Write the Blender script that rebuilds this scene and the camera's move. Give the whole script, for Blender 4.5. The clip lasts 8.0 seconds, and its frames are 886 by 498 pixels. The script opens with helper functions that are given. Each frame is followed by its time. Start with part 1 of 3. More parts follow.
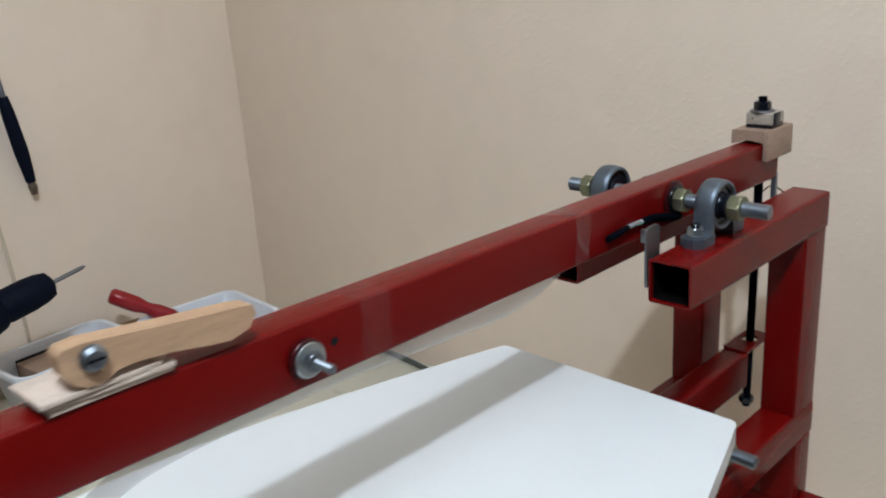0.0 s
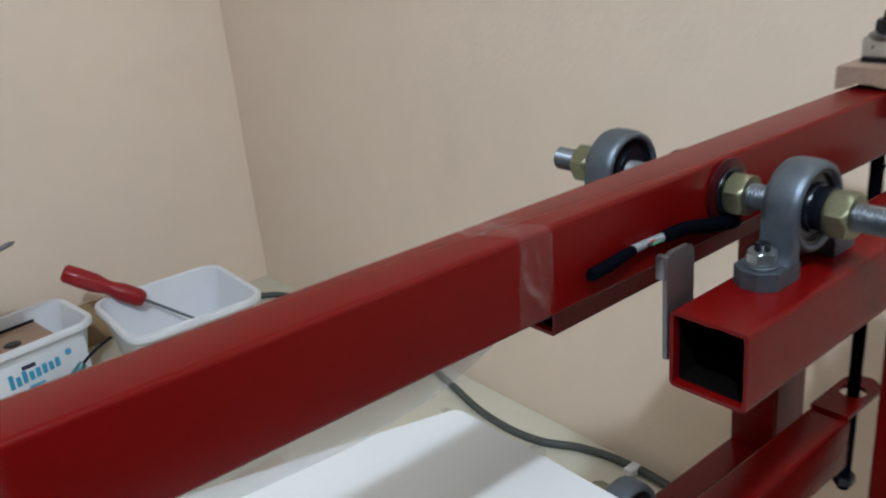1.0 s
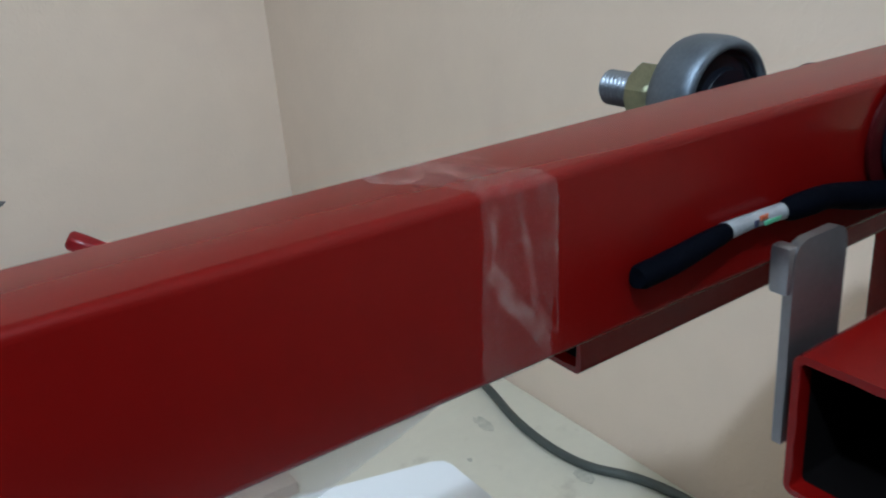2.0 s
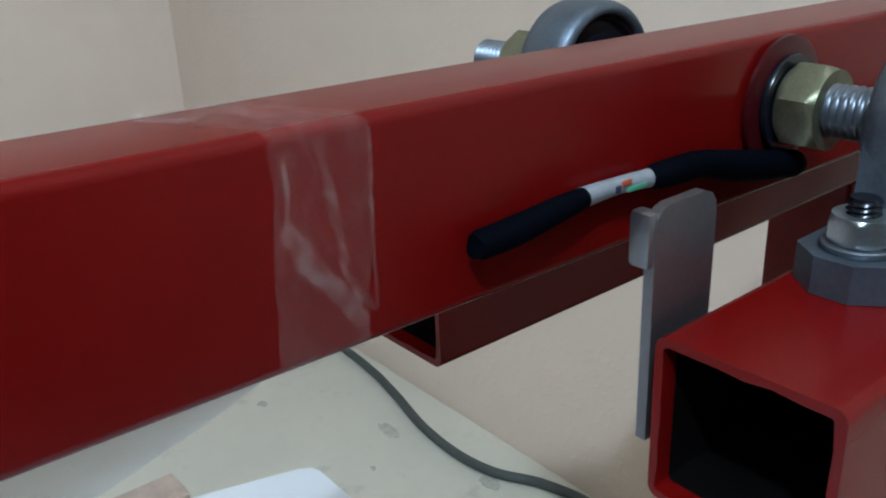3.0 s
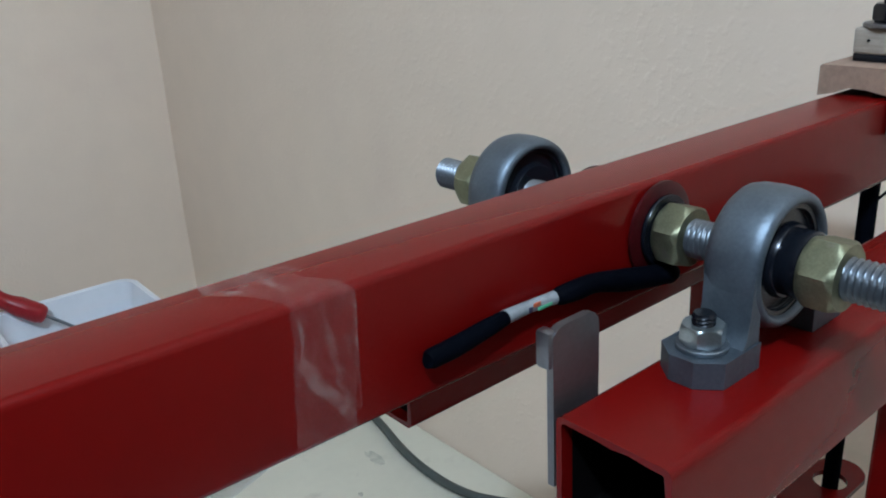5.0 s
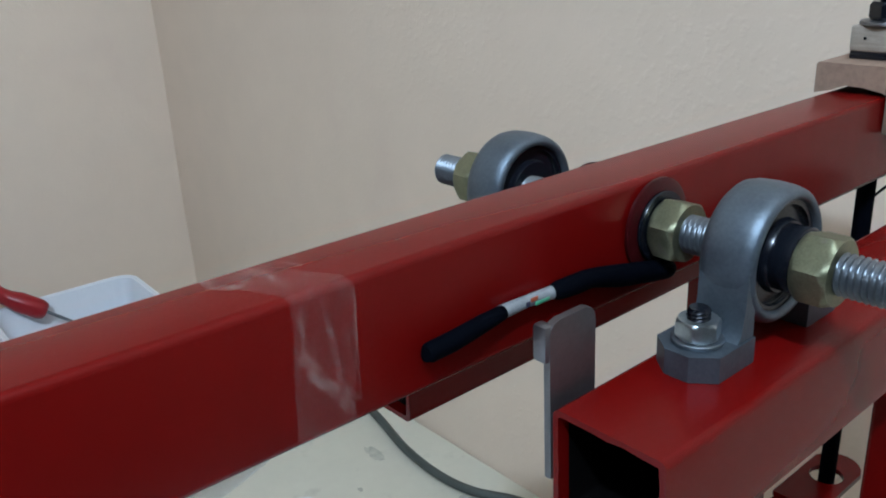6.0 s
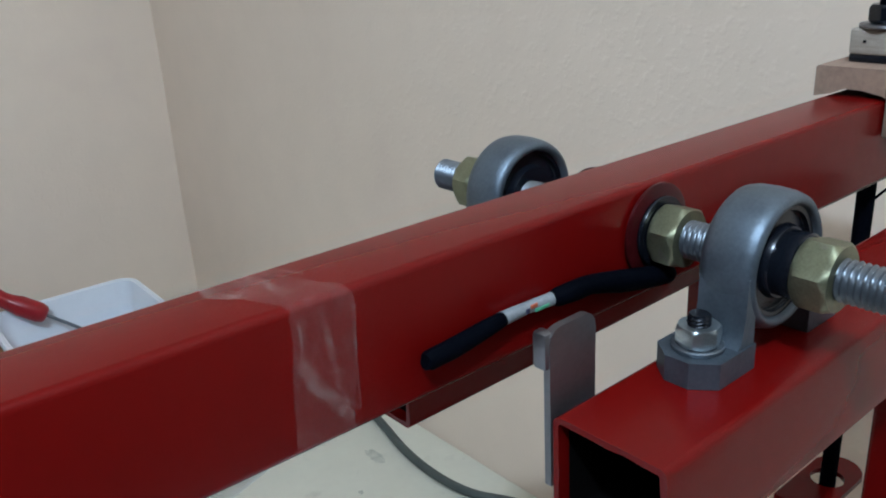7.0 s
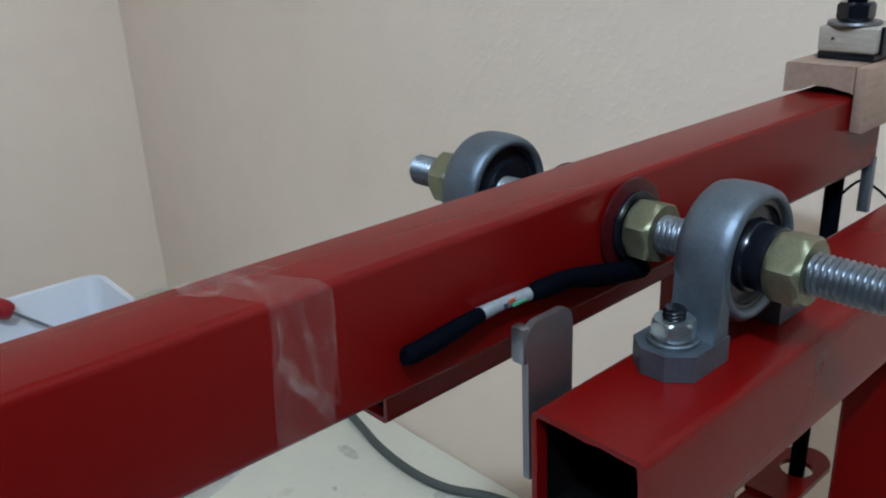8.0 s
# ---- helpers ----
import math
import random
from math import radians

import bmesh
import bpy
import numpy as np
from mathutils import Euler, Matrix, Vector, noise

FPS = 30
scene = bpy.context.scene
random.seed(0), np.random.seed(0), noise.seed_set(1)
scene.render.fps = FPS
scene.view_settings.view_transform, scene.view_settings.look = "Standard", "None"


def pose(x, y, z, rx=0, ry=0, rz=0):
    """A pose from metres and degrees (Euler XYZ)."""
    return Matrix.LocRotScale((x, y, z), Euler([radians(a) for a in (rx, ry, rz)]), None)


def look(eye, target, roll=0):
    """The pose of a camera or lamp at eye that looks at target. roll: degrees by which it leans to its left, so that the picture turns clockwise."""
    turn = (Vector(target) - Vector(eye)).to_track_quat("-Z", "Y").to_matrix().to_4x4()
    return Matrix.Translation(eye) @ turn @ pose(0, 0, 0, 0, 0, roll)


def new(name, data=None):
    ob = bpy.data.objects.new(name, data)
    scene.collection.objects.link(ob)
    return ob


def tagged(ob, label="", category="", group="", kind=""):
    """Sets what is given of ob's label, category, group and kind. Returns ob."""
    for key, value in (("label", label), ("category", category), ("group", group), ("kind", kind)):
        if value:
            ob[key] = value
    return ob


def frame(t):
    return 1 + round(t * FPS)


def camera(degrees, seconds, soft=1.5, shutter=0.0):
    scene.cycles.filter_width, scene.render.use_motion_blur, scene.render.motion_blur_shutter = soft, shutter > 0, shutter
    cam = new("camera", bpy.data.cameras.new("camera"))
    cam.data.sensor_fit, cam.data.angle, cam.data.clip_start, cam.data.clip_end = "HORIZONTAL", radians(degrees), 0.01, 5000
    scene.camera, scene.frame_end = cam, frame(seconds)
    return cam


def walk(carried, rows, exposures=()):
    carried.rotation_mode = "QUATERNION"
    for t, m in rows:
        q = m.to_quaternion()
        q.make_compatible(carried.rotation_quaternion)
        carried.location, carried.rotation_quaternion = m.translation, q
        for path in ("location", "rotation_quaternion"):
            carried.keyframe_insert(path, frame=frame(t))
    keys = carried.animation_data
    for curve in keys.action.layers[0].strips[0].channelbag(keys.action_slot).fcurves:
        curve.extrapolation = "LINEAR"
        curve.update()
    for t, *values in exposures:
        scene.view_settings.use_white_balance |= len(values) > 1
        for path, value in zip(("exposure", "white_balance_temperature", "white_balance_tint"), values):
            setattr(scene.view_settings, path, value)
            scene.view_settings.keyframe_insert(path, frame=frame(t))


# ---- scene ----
# World: x runs along the saw's arm towards the wall, y along its pivot rod, z up; the origin is the upper pivot.
cam = camera(55.08, 8.0, soft=1.9, shutter=0.5)
PATH = [
    (0, (-0.6925, -0.4190, 0.2188), (-0.3621, -0.0776, 0.0630), -3.98),
    (0.5, (-0.5474, -0.3582, 0.1972), (-0.2381, -0.0007, 0.0345), -5.07),
    (1, (-0.3800, -0.2594, 0.1495), (-0.0936, 0.1075, -0.0333), -5.57),
    (1.2, (-0.3406, -0.2378, 0.1272), (-0.0670, 0.1367, -0.0597), -5.97),
    (2.3, (-0.2253, -0.1329, 0.0599), (0.0236, 0.2583, -0.1273), -4.77),
    (2.5, (-0.2187, -0.1334, 0.0531), (0.0415, 0.2500, -0.1348), -3.72),
    (3, (-0.2119, -0.1387, 0.0527), (0.0756, 0.2256, -0.1333), -2.61),
    (3.5, (-0.2068, -0.1431, 0.0573), (0.0800, 0.2219, -0.1286), -2.74),
    (4, (-0.2092, -0.1492, 0.0646), (0.0770, 0.2176, -0.1185), -2.91),
    (4.5, (-0.2299, -0.1801, 0.0888), (0.0575, 0.1880, -0.0899), -4.41),
    (5, (-0.2443, -0.1922, 0.1066), (0.0532, 0.1685, -0.0704), -3.20),
    (5.2, (-0.2454, -0.1937, 0.1073), (0.0502, 0.1691, -0.0687), -3.46),
    (6.3, (-0.2460, -0.1952, 0.1073), (0.0516, 0.1642, -0.0723), -3.12),
    (6.5, (-0.2458, -0.1954, 0.1069), (0.0518, 0.1645, -0.0718), -3.29),
    (7, (-0.2449, -0.1942, 0.1088), (0.0522, 0.1663, -0.0695), -3.33),
    (7.5, (-0.2442, -0.1952, 0.1094), (0.0549, 0.1631, -0.0697), -3.25),
    (8, (-0.2468, -0.1931, 0.1092), (0.0622, 0.1554, -0.0726), -2.81),
]
EXPOSURE = [(0.0, -0.22, 6500, 10), (1.0, -0.24, 6450, 10), (2.5, -0.27, 5750, 6), (8.0, -0.24, 5750, 6)]
walk(cam, [(t, look(eye, target, roll)) for t, eye, target, roll in PATH], EXPOSURE)

# ---- light ----
WALL_X, WALL_Y, TABLE_Z, FLOOR_Z, CEILING_Z = 0.370, 1.326, -0.54, -1.30, 1.62
ROOM_X0, ROOM_Y0 = -4.0, -3.8
world = bpy.data.worlds.new("world")
scene.world = world
world.use_nodes = True
world.node_tree.nodes["Background"].inputs[0].default_value = (0.8, 0.86, 1.0, 1)
world.node_tree.nodes["Background"].inputs[1].default_value = 0.02
LAMP = Vector((-0.92, -0.76, 1.39))
lamp_data = bpy.data.lights.new("ceiling_bulb_light", "POINT")
lamp_data.shadow_soft_size, lamp_data.energy, lamp_data.color = 0.04, 100.0, (0.83, 0.97, 1.12)
lamp_light = new("ceiling_bulb_light", lamp_data)
lamp_light.location = LAMP


# ---- materials ----
def mat(name, color, rough=0.5, metal=0.0, vary=0.12, scale=30.0, bump=0.0, bump_scale=300.0, coat=0.0, spots=0.0, spot_color=(0.1, 0.08, 0.06), spot_scale=40.0, stretch=(1, 1, 1), rough_vary=0.1, spec=0.5, knobs=0.0):
    m = bpy.data.materials.new(name)
    m.use_nodes = True
    nodes, links = m.node_tree.nodes, m.node_tree.links
    bsdf = nodes["Principled BSDF"]
    coord, mapping = nodes.new("ShaderNodeTexCoord"), nodes.new("ShaderNodeMapping")
    mapping.inputs["Scale"].default_value = stretch
    links.new(coord.outputs["Object"], mapping.inputs[0])
    big, fine = nodes.new("ShaderNodeTexNoise"), nodes.new("ShaderNodeTexNoise")
    for tex, s in ((big, scale), (fine, scale * 9)):
        tex.inputs["Scale"].default_value, tex.inputs["Detail"].default_value = s, 5
        links.new(mapping.outputs[0], tex.inputs["Vector"])
    add = nodes.new("ShaderNodeMath")
    add.operation = "MULTIPLY_ADD"
    add.inputs[1].default_value = 0.4
    links.new(fine.outputs["Fac"], add.inputs[0])
    half = nodes.new("ShaderNodeMath")
    half.operation, half.inputs[1].default_value = "MULTIPLY", 0.6
    links.new(big.outputs["Fac"], half.inputs[0])
    links.new(half.outputs[0], add.inputs[2])
    ramp = nodes.new("ShaderNodeValToRGB")
    ramp.color_ramp.elements[0].position, ramp.color_ramp.elements[1].position = 0.3, 0.7
    ramp.color_ramp.elements[0].color = (*[c * (1 - vary) for c in color], 1)
    ramp.color_ramp.elements[1].color = (*[min(1, c * (1 + vary)) for c in color], 1)
    links.new(add.outputs[0], ramp.inputs[0])
    out = ramp.outputs[0]
    if spots:
        patch = nodes.new("ShaderNodeTexNoise")
        patch.inputs["Scale"].default_value, patch.inputs["Detail"].default_value = spot_scale, 6
        links.new(mapping.outputs[0], patch.inputs["Vector"])
        edge = nodes.new("ShaderNodeMapRange")
        edge.inputs["From Min"].default_value, edge.inputs["From Max"].default_value = 0.62, 0.74
        edge.inputs["To Max"].default_value = spots
        links.new(patch.outputs["Fac"], edge.inputs["Value"])
        mix = nodes.new("ShaderNodeMixRGB")
        mix.inputs[2].default_value = (*spot_color, 1)
        links.new(edge.outputs[0], mix.inputs[0])
        links.new(out, mix.inputs[1])
        out = mix.outputs[0]
    links.new(out, bsdf.inputs["Base Color"])
    wear = nodes.new("ShaderNodeMapRange")
    wear.inputs["To Min"].default_value, wear.inputs["To Max"].default_value = max(0.03, rough - rough_vary), min(1, rough + rough_vary)
    links.new(add.outputs[0], wear.inputs["Value"])
    links.new(wear.outputs[0], bsdf.inputs["Roughness"])
    bsdf.inputs["Metallic"].default_value, bsdf.inputs["Specular IOR Level"].default_value = metal, spec
    bsdf.inputs["Coat Weight"].default_value, bsdf.inputs["Coat Roughness"].default_value = coat, 0.12
    if bump:
        tex, node = nodes.new("ShaderNodeTexNoise"), nodes.new("ShaderNodeBump")
        tex.inputs["Scale"].default_value, tex.inputs["Detail"].default_value = bump_scale, 4
        links.new(mapping.outputs[0], tex.inputs["Vector"])
        node.inputs["Strength"].default_value, node.inputs["Distance"].default_value = bump, 0.3 / bump_scale
        height = tex.outputs["Fac"]
        if knobs:
            seed, lift, total = nodes.new("ShaderNodeTexNoise"), nodes.new("ShaderNodeMapRange"), nodes.new("ShaderNodeMath")
            seed.inputs["Scale"].default_value, seed.inputs["Detail"].default_value = bump_scale * 0.9, 1.5
            lift.inputs["From Min"].default_value, lift.inputs["From Max"].default_value, lift.inputs["To Max"].default_value = 0.50, 0.76, knobs
            lift.interpolation_type = "SMOOTHSTEP"
            links.new(mapping.outputs[0], seed.inputs["Vector"])
            links.new(seed.outputs["Fac"], lift.inputs["Value"])
            links.new(lift.outputs[0], total.inputs[0])
            links.new(height, total.inputs[1])
            height = total.outputs[0]
        links.new(height, node.inputs["Height"])
        links.new(node.outputs[0], bsdf.inputs["Normal"])
    return m


# Bare tube steel with the shade of the hollow put into the colour.
BORE_SHADE = mat("bore_shade_black", (0.003, 0.0025, 0.0025), 0.9, 0.0, vary=0.3, scale=60, spec=0.02)
RED_GRIMY = mat("grimy_red_enamel", (0.040, 0.003, 0.004), 0.35, spec=0.2, vary=0.5, scale=120, spots=0.85, spot_color=(0.010, 0.010, 0.011), spot_scale=110)
RED = mat("red_enamel", (0.124, 0.0022, 0.0018), 0.27, vary=0.07, scale=14, spec=0.18, rough_vary=0.0)
CAST = mat("grey_casting", (0.112, 0.136, 0.164), 0.47, 0.75, vary=0.25, scale=90, bump=0.22, bump_scale=480)
STEEL = mat("zinc_steel", (0.18, 0.20, 0.225), 0.42, 0.88, vary=0.12, scale=90)
DULL_STEEL = mat("dull_steel_plate", (0.20, 0.195, 0.205), 0.4, 0.9, vary=0.15, scale=50, bump=0.1, bump_scale=400, spots=0.3, spot_color=(0.2, 0.16, 0.13))
BRIGHT_ZINC = mat("bright_zinc", (0.40, 0.44, 0.45), 0.3, 0.9, vary=0.25, scale=150)
YELLOW_ZINC = mat("yellow_zinc", (0.205, 0.205, 0.130), 0.43, 0.8, vary=0.3, scale=130, spots=0.6, spot_color=(0.23, 0.18, 0.17), spot_scale=120, bump=0.12, bump_scale=220)
DARK_STEEL = mat("oiled_dark_steel", (0.009, 0.011, 0.017), 0.22, 0.4, vary=0.2, scale=80)
BLACK_RUBBER = mat("black_rubber", (0.0012, 0.0017, 0.0036), 0.7, vary=0.3, scale=150, bump=0.4, bump_scale=260, spec=0.02)
PLASTER = mat("beige_painted_plaster", (0.785, 0.645, 0.52), 0.62, vary=0.04, scale=2.2, bump=0.14, bump_scale=140, knobs=0.9, spots=0.45, spot_color=(0.72, 0.57, 0.475), spot_scale=4)
CEILING_PAINT = mat("white_ceiling_paint", (0.75, 0.73, 0.68), 0.8, vary=0.03, scale=3)
TABLE_TOP = mat("cream_laminate", (0.62, 0.60, 0.50), 0.4, vary=0.05, scale=9, spots=0.42, spot_color=(0.33, 0.3, 0.25), spot_scale=23)
# Invented dark tone for the out-of-view walls, so they return little light.
UNSEEN_DARK = mat("unseen_dark_wall", (0.05, 0.038, 0.03), 0.55, vary=0.25, scale=8, stretch=(1, 1, 0.1))
FLOOR_TILE = mat("grey_floor", (0.10, 0.085, 0.07), 0.5, vary=0.15, scale=5)
WHITE_BOARD = mat("white_melamine", (0.66, 0.68, 0.69), 0.3, vary=0.02, scale=12, rough_vary=0.06)
WOOD = mat("pale_pine", (0.40, 0.245, 0.145), 0.6, vary=0.2, scale=30, stretch=(1, 9, 9), bump=0.2, bump_scale=120)
WOOD_OLD = mat("worn_beech", (0.30, 0.20, 0.145), 0.65, vary=0.25, scale=40, stretch=(1, 7, 7), spots=0.5, spot_color=(0.2, 0.14, 0.1))
PLY = mat("plywood", (0.34, 0.29, 0.24), 0.75, vary=0.25, scale=60, stretch=(1, 1, 8))
PALE_PLY = mat("pale_plywood", (0.50, 0.40, 0.33), 0.75, vary=0.22, scale=60, stretch=(1, 1, 8))
WHITE_PLASTIC = mat("white_polypropylene", (0.72, 0.74, 0.78), 0.35, vary=0.03, scale=20)
RED_PLASTIC = mat("red_plastic", (0.27, 0.008, 0.014), 0.3, vary=0.1, scale=60)
NAVY = mat("navy_rubber", (0.003, 0.005, 0.013), 0.65, vary=0.2, scale=60, spec=0.08)
GREY_CABLE = mat("grey_green_cable", (0.055, 0.065, 0.06), 0.5, vary=0.15, scale=60)
BLUE_INK = mat("blue_print", (0.05, 0.33, 0.52), 0.4, vary=0.1, scale=90)
DARK_INK = mat("dark_print", (0.03, 0.03, 0.06), 0.4, vary=0.1, scale=90)
WHITE_LABEL = mat("white_sleeve", (0.22, 0.235, 0.25), 0.35, vary=0.2, scale=200)
ORANGE_INK = mat("orange_print", (0.4, 0.09, 0.04), 0.4, vary=0.1, scale=200)
GREEN_INK = mat("green_print", (0.08, 0.3, 0.17), 0.4, vary=0.1, scale=200)


# ---- mesh helpers ----
def link_mesh(name, bm, material, smooth=0.6):
    me = bpy.data.meshes.new(name)
    bmesh.ops.recalc_face_normals(bm, faces=bm.faces[:])
    for f in bm.faces:
        f.smooth = True
    for e in bm.edges:
        if len(e.link_faces) == 2 and e.calc_face_angle(0) > smooth:
            e.smooth = False
    bm.to_mesh(me)
    bm.free()
    me.materials.append(material)
    return new(name, me)


def thing(name, label, category, at=(0, 0, 0), group="", kind=""):
    ob = new(name)
    ob.empty_display_size = 0.02
    ob.location = at
    return tagged(ob, label, category, group, kind)


def part(name, bm, material, parent, label="", smooth=0.6):
    ob = link_mesh(name, bm, material, smooth)
    ob.parent = parent
    return tagged(ob, label) if label else ob


def box_bm(x0, x1, y0, y1, z0, z1, bevel=0.0, segments=2):
    bm = bmesh.new()
    bmesh.ops.create_cube(bm, size=1, matrix=Matrix.Translation(((x0 + x1) / 2, (y0 + y1) / 2, (z0 + z1) / 2)) @ Matrix.Diagonal((x1 - x0, y1 - y0, z1 - z0, 1)))
    if bevel:
        bmesh.ops.bevel(bm, geom=bm.edges[:], offset=bevel, segments=segments, affect="EDGES", profile=0.5)
    return bm


def rounded(w, h, r, n=4, side=1):
    """A rectangle with round corners; side: pieces along each straight side."""
    pts = []
    corners = ((w / 2 - r, h / 2 - r, 0), (-w / 2 + r, h / 2 - r, 90), (-w / 2 + r, -h / 2 + r, 180), (w / 2 - r, -h / 2 + r, 270))
    for cx, cy, a0 in corners:
        for k in range(n + 1):
            a = radians(a0 + 90 * k / n)
            pts.append((cx + r * math.cos(a), cy + r * math.sin(a)))
    if side > 1:
        full = []
        for i, p in enumerate(pts):
            q = pts[(i + 1) % len(pts)]
            full.append(p)
            if i % (n + 1) == n:
                full += [(p[0] + (q[0] - p[0]) * k / side, p[1] + (q[1] - p[1]) * k / side) for k in range(1, side)]
        pts = full
    return pts


def rings_bm(rings, close_ends=(False, False), loop=False):
    """A skin over rings of points, all with the same count."""
    bm = bmesh.new()
    vs = [[bm.verts.new(p) for p in ring] for ring in rings]
    n = len(vs[0])
    pairs = list(zip(vs, vs[1:])) + ([(vs[-1], vs[0])] if loop else [])
    for a, b in pairs:
        for k in range(n):
            bm.faces.new((a[k], a[(k + 1) % n], b[(k + 1) % n], b[k]))
    if close_ends[0]:
        bm.faces.new(vs[0])
    if close_ends[1]:
        bm.faces.new(vs[-1][::-1])
    return bm


def tube_bm(length, w=0.04, t=0.0022, r=0.0028, capped=False, h=0.0, ragged=0.0):
    """A square tube along x from 0, open at its start; ragged: how far burrs of paint reach into its mouth."""
    side = 6 if ragged else 1
    outer, inner = rounded(w, h or w, r, 4, side), rounded(w - 2 * t, (h or w) - 2 * t, max(r - t, 0.001), 4, side)
    at = lambda pts, x: [(x, y, z) for y, z in pts]
    if capped:
        burr = [1 - 2 * ragged / w * (0.5 + noise.noise(Vector((y * 210, z * 210, 1.7)))) for y, z in inner]
        mouth = [(y * k, z * k) for (y, z), k in zip(inner, burr)]
        return rings_bm([at(inner, 0.0055), at(mouth, 0.0012), at(mouth, 0), at(outer, 0), at(outer, length)], (False, True))
    return rings_bm([at(inner, length), at(inner, 0), at(outer, 0), at(outer, length)], loop=True)


def bore_bm(length, w=0.04, t=0.0022, r=0.0032, h=0.04):
    """The bare inside of a square tube, closed at its far end."""
    inner = rounded(w - 2 * t, h - 2 * t, max(r - t, 0.001))
    return rings_bm([[(x, y, z) for y, z in inner] for x in (0.0055, length - 0.003)], (False, True))


def lathe_bm(profile, n=40, ends=(True, True)):
    """Turns (radius, height) pairs round z."""
    rings = [[(r * math.cos(2 * math.pi * k / n), r * math.sin(2 * math.pi * k / n), z) for k in range(n)] for r, z in profile]
    return rings_bm(rings, ends)


def hex_bm(corner, z0, z1, bore=0.0):
    """A hexagon nut round z with chamfered corners."""
    n, rings = 48, []
    def ring(z, cut):
        out = []
        for k in range(n):
            a = 2 * math.pi * k / n
            flat = corner * math.cos(math.pi / 6) / math.cos((a % (math.pi / 3)) - math.pi / 6)
            r = min(flat, cut)
            out.append((r * math.cos(a), r * math.sin(a), z))
        return out
    c = (z1 - z0) * 0.2
    rings = [ring(z0, corner * 0.86), ring(z0 + c * 0.5, corner * 0.95), ring(z0 + c, corner), ring(z1 - c, corner), ring(z1 - c * 0.5, corner * 0.95), ring(z1, corner * 0.86)]
    if bore:
        hole = [(bore * math.cos(2 * math.pi * k / n), bore * math.sin(2 * math.pi * k / n)) for k in range(n)]
        rings += [[(x, y, z1) for x, y in hole], [(x, y, z0) for x, y in hole]]
        return rings_bm(rings, loop=True)
    return rings_bm(rings, (True, True))


def thread_bm(radius, length, pitch, depth, n=28, steps=6):
    """A threaded bar along z: one helical skin, ends closed."""
    turns = length / pitch
    count = int(turns * steps)
    rings = []
    for i in range(count + 1):
        z = length * i / count
        rings.append([((radius - depth * abs(((z / pitch - k / n) % 1.0) * 2 - 1)) * math.cos(2 * math.pi * k / n), (radius - depth * abs(((z / pitch - k / n) % 1.0) * 2 - 1)) * math.sin(2 * math.pi * k / n), z) for k in range(n)])
    tip = lambda z, s: [(x * s, y * s, z) for x, y, _ in rings[0]]
    return rings_bm([tip(-0.0008, 0.85)] + rings + [tip(length + 0.0008, 0.85)], (True, True))


def turned(bm, m):
    bm.transform(m)
    return bm


TO_Y = Matrix.Rotation(radians(-90), 4, "X")  # z becomes y


def sweep_bm(points, radius, n=12, res=10):
    """A round cord along a smooth line through points; radius may be a list."""
    pts = [Vector(p) for p in points]
    radii = radius if isinstance(radius, (list, tuple)) else [radius] * len(pts)
    line, rad = [], []
    for i in range(len(pts) - 1):
        p0, p1, p2, p3 = pts[max(i - 1, 0)], pts[i], pts[i + 1], pts[min(i + 2, len(pts) - 1)]
        for k in range(res):
            t = k / res
            line.append(0.5 * (2 * p1 + (p2 - p0) * t + (2 * p0 - 5 * p1 + 4 * p2 - p3) * t * t + (3 * p1 - p0 - 3 * p2 + p3) * t ** 3))
            rad.append(radii[i] + (radii[i + 1] - radii[i]) * t)
    line.append(pts[-1])
    rad.append(radii[-1])
    rings, side = [], None
    for i, p in enumerate(line):
        way = (line[min(i + 1, len(line) - 1)] - line[max(i - 1, 0)]).normalized()
        if side is None:
            side = way.cross(Vector((0.3, 0.2, 1))).normalized()
        side = (side - way * side.dot(way)).normalized()
        up = way.cross(side)
        rings.append([p + rad[i] * (math.cos(2 * math.pi * k / n) * side + math.sin(2 * math.pi * k / n) * up) for k in range(n)])
    return rings_bm(rings, (True, True))


def extrude_bm(outline, z0, z1, bevel=0.0):
    """An outline in x, y raised from z0 to z1."""
    bm = rings_bm([[(x, y, z0) for x, y in outline], [(x, y, z1) for x, y in outline]], (True, True))
    if bevel:
        edges = [e for e in bm.edges if e.calc_face_angle(0) > 0.3]
        bmesh.ops.bevel(bm, geom=edges, offset=bevel, segments=2, affect="EDGES", profile=0.5)
    return bm


# ---- room ----
def structure(name, bm, material, label, category):
    return tagged(link_mesh(name, bm, material), label, category, kind="structure")


structure("floor", box_bm(ROOM_X0, WALL_X, ROOM_Y0, WALL_Y, FLOOR_Z - 0.1, FLOOR_Z), FLOOR_TILE, "grey stone floor of the workshop", "floor")
structure("ceiling", box_bm(ROOM_X0, WALL_X, ROOM_Y0, WALL_Y, CEILING_Z, CEILING_Z + 0.1), CEILING_PAINT, "plain white painted ceiling", "ceiling")


